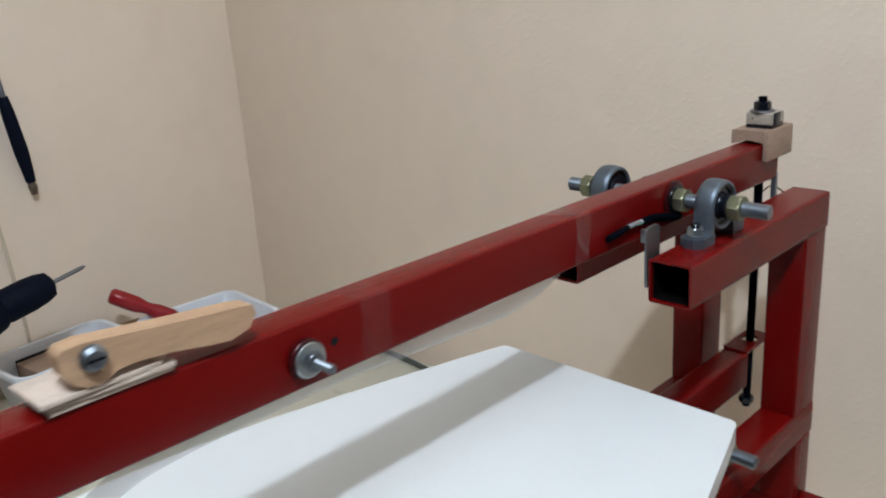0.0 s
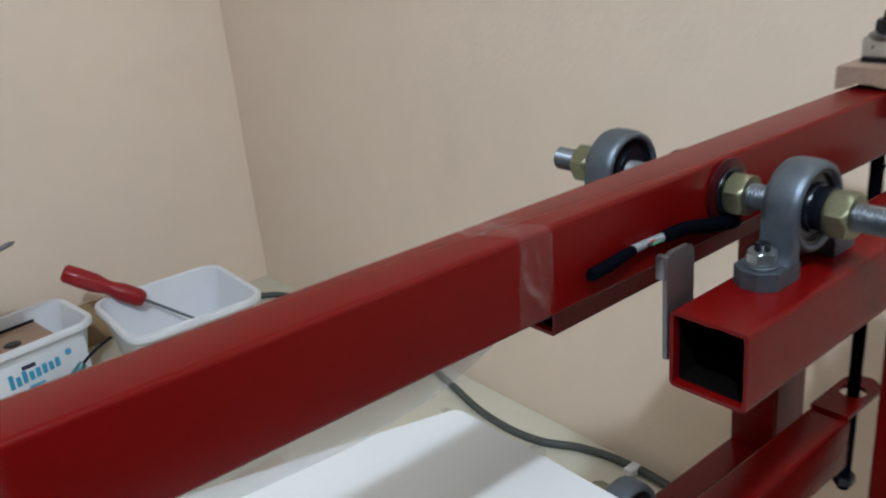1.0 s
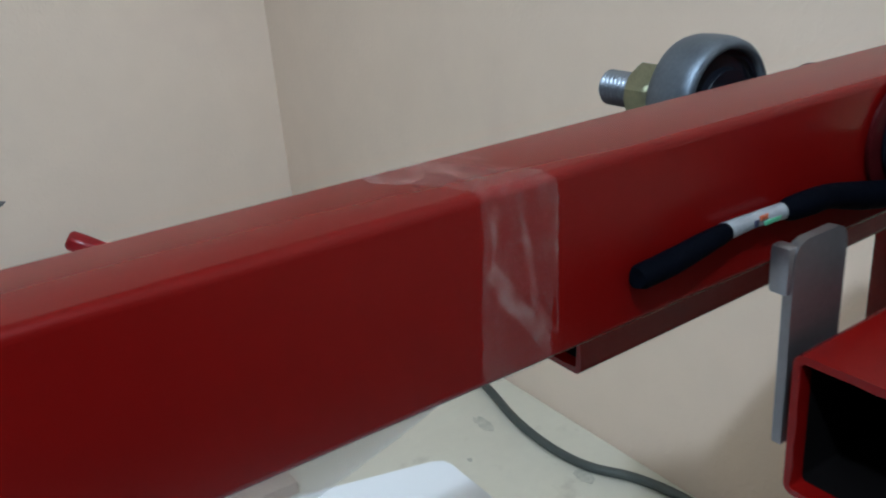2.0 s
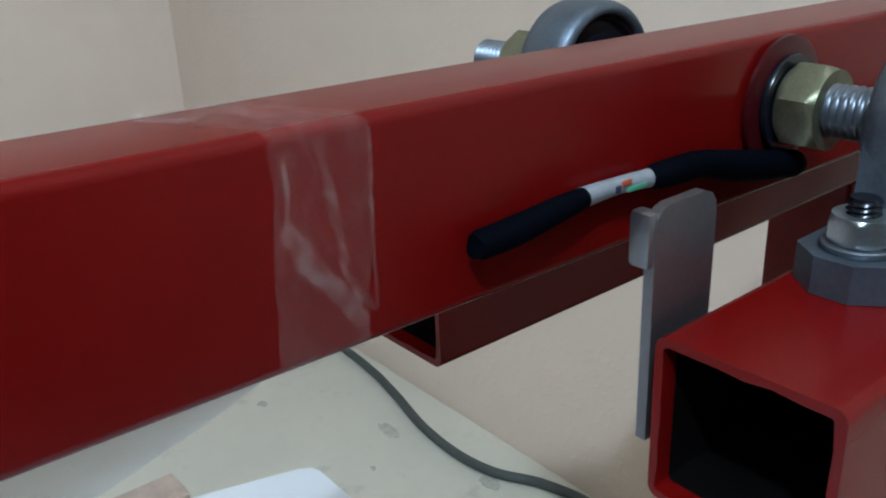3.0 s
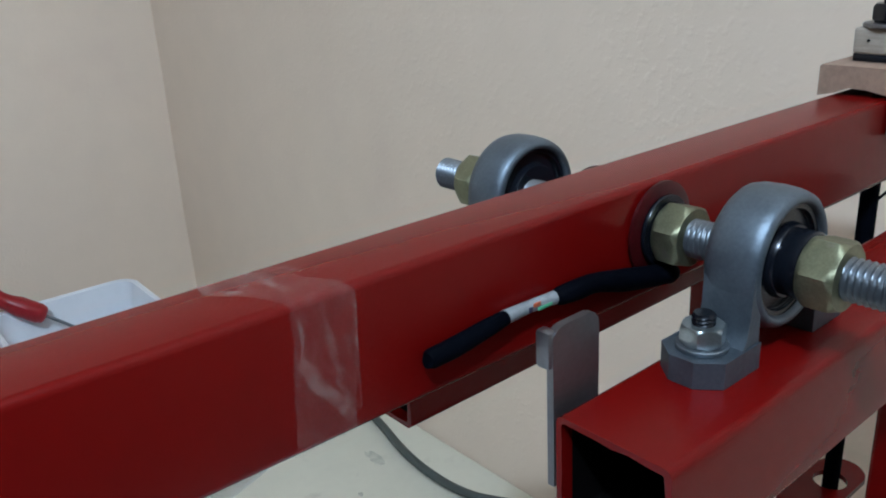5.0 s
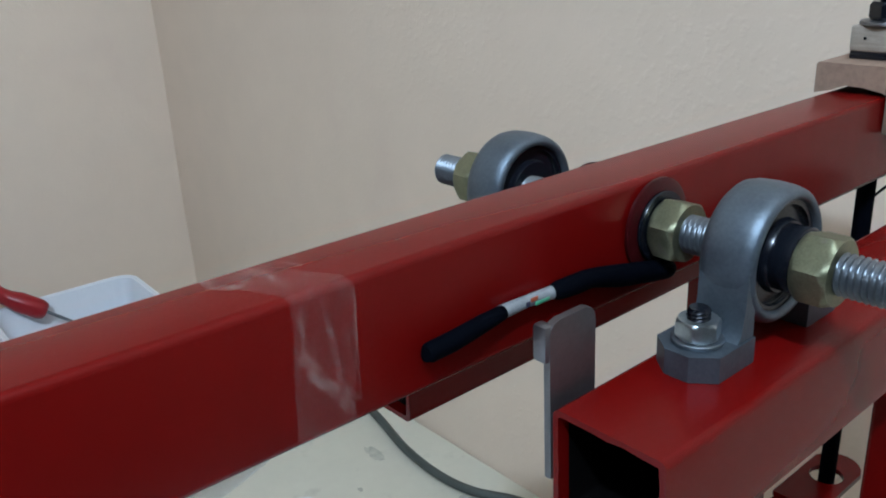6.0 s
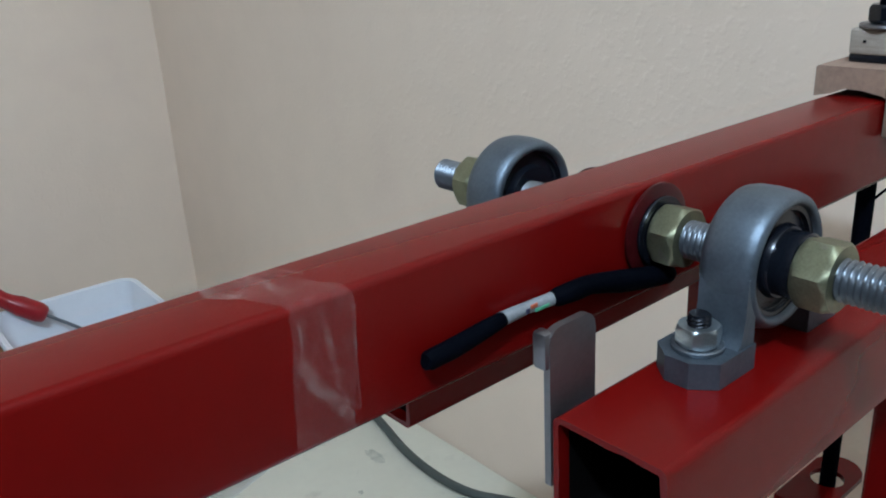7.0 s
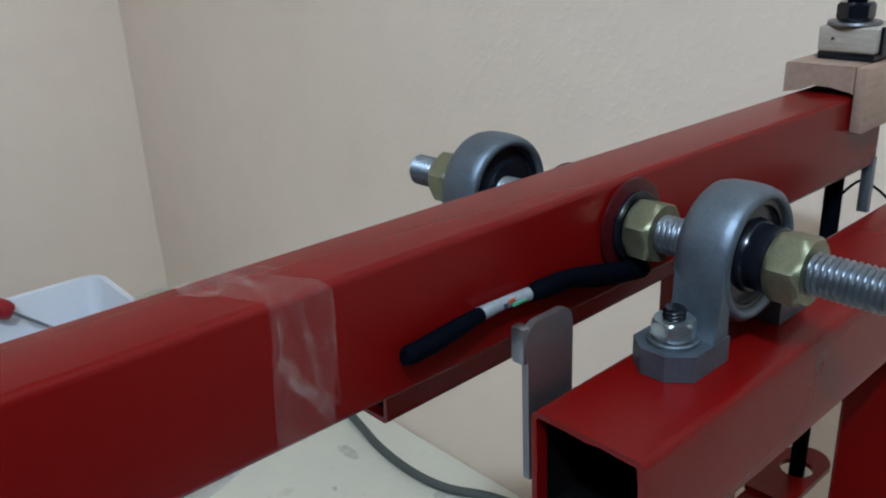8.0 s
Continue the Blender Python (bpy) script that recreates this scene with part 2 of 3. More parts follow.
def plaster_wall(name, u0, u1, place, label):
    """A wall with the uneven hand-trowelled face that the room shows; place maps (u, z, out) to the room."""
    nu, nz = 90, 70
    bm = bmesh.new()
    grid = []
    for i in range(nu + 1):
        row = []
        for j in range(nz + 1):
            u, z = u0 + (u1 - u0) * i / nu, FLOOR_Z + (CEILING_Z - FLOOR_Z) * j / nz
            out = 0.006 * noise.noise(Vector((u * 1.8, z * 1.8, 3.1))) + 0.0022 * noise.noise(Vector((u * 8, z * 8, 7.7)))
            row.append(bm.verts.new(place(u, z, out)))
        grid.append(row)
    for i in range(nu):
        for j in range(nz):
            bm.faces.new((grid[i][j], grid[i + 1][j], grid[i + 1][j + 1], grid[i][j + 1]))
    back = [bm.verts.new(place(u, z, -0.12)) for u, z in ((u0, FLOOR_Z), (u1, FLOOR_Z), (u1, CEILING_Z), (u0, CEILING_Z))]
    bm.faces.new(back)
    return structure(name, bm, PLASTER, label, "wall")


plaster_wall("wall_east", ROOM_Y0 - 0.1, WALL_Y + 0.02, lambda u, z, o: (WALL_X - o, u, z), "beige painted plaster wall behind the saw")
plaster_wall("wall_north", ROOM_X0 - 0.1, WALL_X + 0.02, lambda u, z, o: (u, WALL_Y - o, z), "beige painted plaster wall beside the table")
cove = [[(WALL_X + 0.010 - 0.030 * (1 - math.sin(radians(a))), WALL_Y + 0.010 - 0.030 * (1 - math.cos(radians(a))), z) for a in range(0, 91, 10)] + [(WALL_X + 0.012, WALL_Y + 0.012, z)] for z in (FLOOR_Z, CEILING_Z)]
structure("trim", rings_bm(cove, (True, True)), PLASTER, "softly rounded plaster in the corner of the room", "trim")
# Unseen walls close the room, dark to keep fill off the saw's front faces.
structure("wall_west", box_bm(ROOM_X0 - 0.1, ROOM_X0, ROOM_Y0, WALL_Y, FLOOR_Z, CEILING_Z), UNSEEN_DARK, "unseen dark wall added to cut bounced light", "wall")
structure("wall_south", box_bm(ROOM_X0, WALL_X, ROOM_Y0 - 0.1, ROOM_Y0, FLOOR_Z, CEILING_Z), UNSEEN_DARK, "unseen dark wall added to cut bounced light", "wall")

table = thing("work_table", "cream laminate work table pushed into the corner", "table", (-0.2, 0.5, FLOOR_Z))
part("tabletop", box_bm(-0.75, 0.5675, -0.85, 0.820, TABLE_Z - 0.03 - FLOOR_Z, TABLE_Z - FLOOR_Z, 0.003), TABLE_TOP, table)
for tx in (-0.70, 0.49):
    for ty in (-0.8, 0.76):
        part("leg", box_bm(tx - 0.025, tx + 0.025, ty - 0.025, ty + 0.025, 0, TABLE_Z - 0.031 - FLOOR_Z, 0.003), WOOD_OLD, table)

def stain_bm(x, y, rx, ry, seed):
    """A thin uneven spot of dried glue or dirt on the tabletop."""
    n = 22
    rim = [(1 + 0.45 * noise.noise(Vector((2 * math.cos(2 * math.pi * k / n), 2 * math.sin(2 * math.pi * k / n), seed)))) for k in range(n)]
    outline = [(x + rx * rim[k] * math.cos(2 * math.pi * k / n), y + ry * rim[k] * math.sin(2 * math.pi * k / n)) for k in range(n)]
    top = TABLE_Z - FLOOR_Z
    return extrude_bm(outline, top + 0.0001, top + 0.0006)


STAIN = mat("dried_grey_stain", (0.44, 0.43, 0.36), 0.6, vary=0.3, scale=120)
for sx, sy, rx, ry in ((0.278, 0.606, 0.008, 0.020), (0.301, 0.446, 0.009, 0.014), (0.220, 0.556, 0.003, 0.004), (0.191, 0.768, 0.006, 0.008)):
    part("stain", stain_bm(sx + 0.2, sy - 0.5, rx, ry, sx * 50), STAIN, table, "dried grey stain")

# ---- the saw's welded frame ----
RAIL_X0, RAIL_X1, TOP_Z, BASE_Z = -0.081, 0.2085, -0.0311, -0.28
BORE_H = 0.0316  # the height of a bearing's bore over its rail
ROD_Z = TOP_Z + BORE_H
LOWER = BASE_Z + BORE_H  # the lower pivot
frame_thing = thing("scroll_saw_frame", "red enamelled square-tube scroll saw frame standing on the table", "saw frame", (0.2, 0, TABLE_Z))


def frame_part(name, bm, label=""):
    bm.transform(Matrix.Translation((-0.2, 0, -TABLE_Z)))
    return part(name, bm, RED, frame_thing, label)


for yc, x0, top, post_x in ((-0.0634, RAIL_X0, TOP_Z, 0.1825), (0.0550, RAIL_X0 + 0.003, TOP_Z - 0.0022, 0.1885)):
    rail = frame_part("top_rail", turned(tube_bm(RAIL_X1 - x0, 0.0412, t=0.0016, capped=True, h=0.04, ragged=0.0010), pose(x0, yc, top - 0.02)))
    # Near-black lining: the darkness deep in the tube is painted on.
    part("bore", turned(bore_bm(RAIL_X1 - x0, 0.0412, t=0.0016), pose(x0 - 0.2, yc, top - 0.02 - TABLE_Z)), BORE_SHADE, rail, "unpainted inside of the tube, blackened for its shade")
    frame_part("post", turned(tube_bm(top - 0.0402 - BASE_Z, 0.0398, h=0.0518 if yc < 0 else 0.046), pose(post_x, yc, BASE_Z + 0.0002, 0, -90, 0)))
    frame_part("base_rail", turned(tube_bm(0.80, capped=True), pose(RAIL_X1 - 0.80, yc, BASE_Z - 0.02)))
    frame_part("riser", turned(tube_bm(0.078), pose(RAIL_X1 - 0.021, yc, -0.3985, 0, -90, 0)))
    frame_part("riser", turned(tube_bm(0.078), pose(-0.55, yc, -0.3985, 0, -90, 0)))
for x in (RAIL_X1 - 0.021, -0.55):
    frame_part("cross_beam", turned(tube_bm(0.39, capped=True), pose(x, 0.08, -0.42, 0, 0, -90)))
    for y in (-0.28, 0.058):
        frame_part("foot", box_bm(x - 0.02, x + 0.02, y - 0.02, y + 0.02, TABLE_Z + 0.0005, -0.4405, 0.002))

# ---- arms ----
ARM_TILT = 0.70
ARM_Y, ARM_W, ARM_Z, ARM_H = -0.0037, 0.0294, -0.0028, 0.0438  # its tube's centre and size
ARM_NEAR, ARM_FAR = ARM_Y - ARM_W / 2, ARM_Y + ARM_W / 2
upper_arm = thing("pivoting_beam", "red enamelled square-tube upper beam with clear tape wrappings", "beam", (0, 0, 0), "pivoting beams")
upper_arm.rotation_euler = (0, radians(ARM_TILT), 0)
part("tube", turned(tube_bm(0.905, ARM_W, h=ARM_H, r=0.0026), pose(-0.68, ARM_Y, ARM_Z)), RED, upper_arm)
lower_arm = thing("pivoting_beam", "red enamelled square-tube lower beam under the white board", "beam", (0, 0, LOWER), "pivoting beams")
part("tube", turned(tube_bm(0.855, ARM_W, h=ARM_H, r=0.0026), pose(-0.68, ARM_Y, 0)), RED, lower_arm)
ring_o = [(0.209 + 0.027 * math.cos(2 * math.pi * k / 32) if math.cos(2 * math.pi * k / 32) > 0 else 0.172, ARM_Y + 0.0146 * max(-1, min(1, 1.25 * math.sin(2 * math.pi * k / 32)))) for k in range(32)]
ring_i = [(0.209 + 0.0098 * math.cos(2 * math.pi * k / 32), ARM_Y + 0.0098 * math.sin(2 * math.pi * k / 32)) for k in range(32)]
part("end_plate", rings_bm([[(x, y, 0.0217) for x, y in ring_i], [(x, y, 0.0217) for x, y in ring_o], [(x, y, 0.0250) for x, y in ring_o], [(x, y, 0.0250) for x, y in ring_i]], loop=True), RED, lower_arm)

# ---- clear tape round the upper arm ----
TAPE = bpy.data.materials.new("clear_tape")
TAPE.use_nodes = True
tn, tl = TAPE.node_tree.nodes, TAPE.node_tree.links
tb = tn["Principled BSDF"]
tb.inputs["Base Color"].default_value = (0.75, 0.68, 0.64, 1)
tb.inputs["Roughness"].default_value = 0.22
wrinkle, soft_ramp, tcoord = tn.new("ShaderNodeTexNoise"), tn.new("ShaderNodeMapRange"), tn.new("ShaderNodeTexCoord")
tmap = tn.new("ShaderNodeMapping")
tmap.inputs["Scale"].default_value = (2.0, 1.0, 0.7)
tmap.inputs["Rotation"].default_value = (0, 0.5, 0)
wrinkle.inputs["Scale"].default_value, wrinkle.inputs["Detail"].default_value, wrinkle.inputs["Distortion"].default_value = 75, 3.0, 0.75
soft_ramp.inputs["From Min"].default_value, soft_ramp.inputs["From Max"].default_value = 0.05, 0.0
soft_ramp.inputs["To Min"].default_value, soft_ramp.inputs["To Max"].default_value = 0.032, 0.068
tl.new(tcoord.outputs["Object"], tmap.inputs[0])
tl.new(tmap.outputs[0], wrinkle.inputs["Vector"])
crease, crease_abs = tn.new("ShaderNodeMath"), tn.new("ShaderNodeMath")
crease.operation, crease.inputs[1].default_value, crease_abs.operation = "SUBTRACT", 0.5, "ABSOLUTE"
tl.new(wrinkle.outputs["Fac"], crease.inputs[0])
tl.new(crease.outputs[0], crease_abs.inputs[0])
tl.new(crease_abs.outputs[0], soft_ramp.inputs["Value"])
tl.new(soft_ramp.outputs[0], tb.inputs["Alpha"])
tbump = tn.new("ShaderNodeBump")
tbump.inputs["Strength"].default_value, tbump.inputs["Distance"].default_value = 0.5, 0.001
tl.new(wrinkle.outputs["Fac"], tbump.inputs["Height"])
tl.new(tbump.outputs[0], tb.inputs["Normal"])


TAPE_OLD = TAPE.copy()
TAPE_OLD.name = "flattened_clear_tape"
for node in TAPE_OLD.node_tree.nodes:
    if node.type == "MAP_RANGE":
        node.inputs["To Min"].default_value, node.inputs["To Max"].default_value = 0.012, 0.05


TAPE_FOLD = TAPE.copy()
TAPE_FOLD.name = "creased_clear_tape"
for node in TAPE_FOLD.node_tree.nodes:
    if node.type == "MAP_RANGE":
        node.inputs["To Min"].default_value, node.inputs["To Max"].default_value = 0.04, 0.13


def tape(x0, x1, skew, material):
    """A band round the arm that runs askew over the top, with ragged edges."""
    prof = rounded(ARM_W + 0.0006, ARM_H + 0.0006, 0.0028, 5, 5)
    rings = []
    rng = random.Random(int(x0 * -1000))
    for k in range(9):
        f = k / 8
        ring = []
        for y, z in prof:
            over = (y + ARM_W / 2) / ARM_W
            s = skew * over if z > 0.018 else 0.0008 * math.sin(90 * z) - 0.0012 * (0.02 - z) / 0.04
            torn = 0.0022 * noise.noise(Vector((y * 260, z * 40, 5.0 + k))) if z > 0.02 and k in (0, 8) else 0
            lift = 0.0004 * abs(noise.noise(Vector((f * 5 + x0 * 30, y * 120, z * 120))))
            ring.append((x0 + (x1 - x0) * f + s + torn + (0.0004 * rng.uniform(-1, 1) if k in (0, 8) else 0), ARM_Y + y * (1 + lift / 0.02), z * (1 + lift / 0.02) + ARM_Z))
        rings.append(ring)
    return part("tape", rings_bm(rings), material, upper_arm, "wrinkled clear adhesive tape", smooth=1.2)


def fold(band, line, top=False):
    """A crease where the tape lies double: a narrow flat ribbon on the near face, or on the top; line: (x, across, width)."""
    bm = bmesh.new()
    pts = []
    for (xa, va, wa), (xb, vb, wb) in zip(line, line[1:]):
        for k in range(6):
            f = k / 6
            wob = 0.0004 * noise.noise(Vector((xa * 400 + f * 3, va * 400, 2.2)))
            pts.append((xa + (xb - xa) * f + wob, va + (vb - va) * f + wob, (wa + (wb - wa) * f) * (1.1 + 1.3 * abs(noise.noise(Vector((f * 4, xa * 300, va * 300)))))))
    pts.append(line[-1])
    rows = []
    for i, (x, v, w) in enumerate(pts):
        (ax, av, _), (bx, bv, _) = pts[max(i - 1, 0)], pts[min(i + 1, len(pts) - 1)]
        d = math.hypot(bx - ax, bv - av)
        nx, nv = -(bv - av) / d * w / 2, (bx - ax) / d * w / 2
        put = (lambda px, pv: (px, pv, ARM_Z + ARM_H / 2 + 0.0011)) if top else (lambda px, pv: (px, ARM_NEAR - 0.0011, pv))
        rows.append((bm.verts.new(put(x + nx, v + nv)), bm.verts.new(put(x - nx, v - nv))))
    for (a, b), (c, d) in zip(rows, rows[1:]):
        bm.faces.new((a, b, d, c))
    part("fold", bm, TAPE_FOLD, band, smooth=1.2)


band = tape(-0.1522, -0.1330, -0.013, TAPE)
fold(band, [(-0.1432, 0.0172, 0.0016), (-0.1424, 0.0120, 0.0010), (-0.1412, 0.0040, 0.0017), (-0.1402, -0.0030, 0.0010), (-0.1398, -0.0070, 0.0018)])
fold(band, [(-0.1508, 0.0030, 0.0022), (-0.1470, -0.0040, 0.0034), (-0.1420, -0.0110, 0.0020), (-0.1362, -0.0190, 0.0030)])
fold(band, [(-0.1402, -0.0070, 0.0010), (-0.1370, -0.0130, 0.0014), (-0.1338, -0.0172, 0.0008)])
fold(band, [(-0.1500, 0.0150, 0.0004), (-0.1496, 0.0090, 0.0007), (-0.1504, 0.0020, 0.0004)])
fold(band, [(-0.1330, 0.0170, 0.0006), (-0.1333, 0.0040, 0.0008), (-0.1336, -0.0170, 0.0006)])
fold(band, [(-0.1625, 0.0075, 0.0016), (-0.1640, 0.0015, 0.0022), (-0.1600, -0.0040, 0.0028), (-0.1560, -0.0035, 0.0016), (-0.1530, 0.0025, 0.0020)], True)
fold(band, [(-0.1530, 0.0060, 0.0050), (-0.1500, 0.0010, 0.0040), (-0.1490, -0.0070, 0.0022), (-0.1480, -0.0130, 0.0030)], True)
fold(band, [(-0.1440, 0.0060, 0.0010), (-0.1400, 0.0010, 0.0016), (-0.1385, -0.0040, 0.0008)], True)
tape(-0.382, -0.357, -0.010, TAPE_OLD)


# ---- pivots ----
def threaded_rod(z, label):
    rod = thing("threaded_rod", label, "threaded rod", (0, 0, z), "pivot rods")
    part("shaft", turned(thread_bm(0.0071, 0.2105, 0.0021, 0.0011), Matrix.Translation((0, -0.1122, 0)) @ TO_Y), STEEL, rod)
    for y0, y1, turn in ((-0.0885, -0.0765, 11), (-0.0340, -0.0232, 17.5), (0.0153, 0.0260, 5), (0.0700, 0.0810, 17)):
        part("nut", turned(hex_bm(0.0124 if abs(y0) > 0.05 else 0.0120, y0, y1, 0.0066), TO_Y @ Matrix.Rotation(radians(turn), 4, "Z")), YELLOW_ZINC, rod, "yellow zinc-plated hexagon nut")
    for y0, y1 in ((-0.0209, -0.0187), (0.0113, 0.0135)):
        part("washer", turned(lathe_bm([(0.007, y0), (0.0168, y0), (0.0178, y0 + 0.0006), (0.0178, y1 - 0.0006), (0.0168, y1), (0.0075, y1)], 48), TO_Y), RED_GRIMY, rod, "large washer splashed with red enamel")
        s0 = -0.0227 if y0 < 0 else 0.0133
        part("spring_washer", turned(lathe_bm([(0.0072, s0), (0.0130, s0), (0.0133, s0 + 0.0005), (0.0133, s0 + 0.0012), (0.0130, s0 + 0.0017), (0.0072, s0 + 0.0017)], 40), TO_Y), DARK_STEEL, rod, "dark spring washer")
    return rod


RING_Y = -0.0018  # the ring stands a little off the middle of the feet


def pillow_block(x, y, z, label, face):
    """A cast pillow block; z is its bore. face: the side to which the inner ring's collar stands out."""
    block = thing("pillow_block_bearing", label, "bearing", (x, y, z - BORE_H), "pillow block bearings")
    # barrel with a domed outside and a stepped mouth
    profile = [(0.0188, -0.0066), (0.0192, -0.0092), (0.0201, -0.0098), (0.0212, -0.0097), (0.0226, -0.0084), (0.0234, -0.0054), (0.0237, 0.0), (0.0234, 0.0054), (0.0226, 0.0084), (0.0212, 0.0097), (0.0201, 0.0098), (0.0192, 0.0092), (0.0188, 0.0066)]
    ring = turned(lathe_bm(profile, 56, (False, False)), Matrix.Translation((0, RING_Y, BORE_H)) @ TO_Y)
    part("housing_ring", ring, CAST, block, smooth=0.9)
    # feet with cut corners, and the webs that run up into the ring
    for sx, hw in ((-1, 0.0117), (1, 0.0117)):
        c = hw * 0.62
        out = [(sx * 0.0433, -hw + c), (sx * 0.0372, -hw), (sx * 0.0172, -hw), (sx * 0.0172, hw), (sx * 0.0372, hw), (sx * 0.0433, hw - c)]
        part("foot", extrude_bm(out[::sx], 0.0002, 0.0092, 0.0020), CAST, block)
        web = [(sx * 0.0224, 0.032), (sx * 0.0228, 0.027), (sx * 0.0230, 0.020), (sx * 0.0239, 0.015), (sx * 0.0246, 0.0115), (sx * 0.0268, 0.0086), (sx * 0.0174, 0.0086), (sx * 0.0174, 0.0200), (sx * 0.0190, 0.0260), (sx * 0.0206, 0.0300), (sx * 0.0212, 0.033)]
        part("web", turned(extrude_bm(web[::sx], -hw + 0.0032 - RING_Y, hw - 0.0026 - RING_Y, 0.0022), Matrix.Rotation(radians(90), 4, "X")), CAST, block, smooth=0.7)
    insert = part("insert", turned(lathe_bm([(0.0098, -0.0088), (0.0120, -0.0088), (0.0124, -0.0080), (0.0128, -0.0062), (0.0166, -0.0058), (0.0168, -0.0066), (0.0168, 0.0066), (0.0166, 0.0058), (0.0128, 0.0062), (0.0124, 0.0080), (0.0098, 0.0088)], 48), Matrix.Translation((0, RING_Y, BORE_H)) @ TO_Y), DARK_STEEL, block, "dark oiled bearing insert")
    part("outer_race", turned(lathe_bm([(0.0165, -0.0060), (0.0169, -0.0064), (0.0172, -0.0076), (0.0187, -0.0078), (0.0187, 0.0078), (0.0172, 0.0076), (0.0169, 0.0064), (0.0165, 0.0060)], 48, (False, False)), Matrix.Translation((0, RING_Y, BORE_H)) @ TO_Y), DARK_STEEL, insert)
    part("collar", turned(lathe_bm([(0.0073, face * 0.0078), (0.0112, face * 0.0078), (0.0112, face * 0.0152), (0.0104, face * 0.0160), (0.0073, face * 0.0160)], 40), Matrix.Translation((0, RING_Y, BORE_H)) @ TO_Y), DARK_STEEL, insert, "polished dark inner ring collar")
    for sx in (-0.032, 0.032):
        bolt = part("foot_bolt", turned(thread_bm(0.0039, 0.0110, 0.0013, 0.0006, 20, 5), Matrix.Translation((sx, 0, 0.0095))), DARK_STEEL, block, "black stud end")
        part("washer", turned(lathe_bm([(0.0042, 0.0119), (0.0082, 0.0119), (0.0084, 0.0124), (0.0084, 0.0132), (0.0080, 0.0135), (0.0042, 0.0135)], 36), Matrix.Translation((sx, 0, -0.0026))), STEEL, bolt)
        part("nut", turned(hex_bm(0.0075, 0.0136, 0.0200, 0.0036), Matrix.Translation((sx, 0, -0.0026)) @ Matrix.Rotation(0.35, 4, "Z")), BRIGHT_ZINC, bolt, "bright zinc hexagon nut")
    return block


threaded_rod(ROD_Z, "zinc-plated threaded pivot rod with yellow nuts through the upper arm")
threaded_rod(LOWER, "zinc-plated threaded pivot rod with yellow nuts through the lower arm")
for z in (ROD_Z, LOWER):
    pillow_block(0.002, -0.0586, z, "grey cast-iron pillow block bolted on the red rail", -1)
    pillow_block(0.002, 0.0541, z, "grey cast-iron pillow block bolted on the red rail", 1)

# ---- stop plate beside the near rail ----
stop = thing("stop_plate", "dull grey steel flat bar with bent tip beside the rail", "metal plate", (-0.0682, -0.0400, -0.0600))
outline = [(-0.0105, 0.0), (0.0105, 0.0), (0.0105, 0.0490), (0.0100, 0.0520), (0.0085, 0.0540), (0.0060, 0.0550), (-0.0060, 0.0550), (-0.0085, 0.0542), (-0.0100, 0.0525), (-0.0105, 0.0500)]
part("bar", turned(extrude_bm(outline, -0.0029, -0.0003, 0.0004), Matrix.Rotation(radians(90), 4, "X")), DULL_STEEL, stop)
part("bent_tip", box_bm(-0.0122, -0.0078, 0.0006, 0.0062, 0.0415, 0.0540, 0.0012), DULL_STEEL, stop)

# ---- sleeved wire on the arm ----
WIRE_AT = Vector((-0.110, ARM_NEAR - 0.0034, -0.0086))
wire = thing("sleeved_wire", "black heat-shrink sleeved wire with a white printed joint", "wire", WIRE_AT)


def wire_run(points):
    return [Vector((x, ARM_NEAR - off, z)) - WIRE_AT for x, off, z in points]


part("sleeve", sweep_bm(wire_run([(-0.1112, 0.0036, -0.0088), (-0.1104, 0.0036, -0.0087), (-0.1007, 0.0034, -0.0084), (-0.0891, 0.0031, -0.0073), (-0.0800, 0.0028, -0.0066)]), [0.0020, 0.0031, 0.0032, 0.0029, 0.0024], 16), BLACK_RUBBER, wire)
lab = part("printed_joint", sweep_bm(wire_run([(-0.0805, 0.0026, -0.0066), (-0.0690, 0.0027, -0.0065), (-0.0570, 0.0028, -0.0072)]), [0.0024, 0.0020, 0.0023], 16), WHITE_LABEL, wire, "white sleeve with orange and green print")
for name, ink, (x0, x1), (z0, z1) in (("orange_mark", ORANGE_INK, (0.0405, 0.0436), (0.0024, 0.0038)), ("green_mark", GREEN_INK, (0.0425, 0.0490), (0.0006, 0.0018)), ("dark_mark", DARK_INK, (0.0385, 0.0400), (0.0012, 0.0030))):
    part(name, box_bm(x0, x1, -0.0017, -0.0012, z0, z1, 0.0002), ink, lab)
part("sleeve", sweep_bm(wire_run([(-0.0578, 0.0028, -0.0072), (-0.0550, 0.0032, -0.0072), (-0.0478, 0.0038, -0.0072), (-0.0391, 0.0040, -0.0076), (-0.0239, 0.0044, -0.0112), (-0.0109, 0.0056, -0.0136), (-0.0008, 0.0064, -0.0152), (0.0040, 0.0050, -0.0165)]), [0.0022, 0.0032, 0.0035, 0.0034, 0.0041, 0.0040, 0.0038, 0.0024], 16), BLACK_RUBBER, wire)

# ---- rear end of the upper arm: wooden saddle, spacer, tie rod ----
saddle = thing("wooden_saddle", "worn pale wooden saddle block over the arm's end", "wood block", (0.213, ARM_Y, 0.0172))
arch = [(0.0202, -0.0012), (0.0200, 0.0135), (0.0188, 0.0146), (-0.0154, 0.0146), (-0.0154, 0.0010), (-0.0142, 0.0018), (-0.004, 0.0036), (0.004, 0.0038), (0.0085, 0.0026), (0.0110, 0.0010)]
block = rings_bm([[(x, y, z) for y, z in arch] for x in (-0.031, 0.0305)], (True, True))
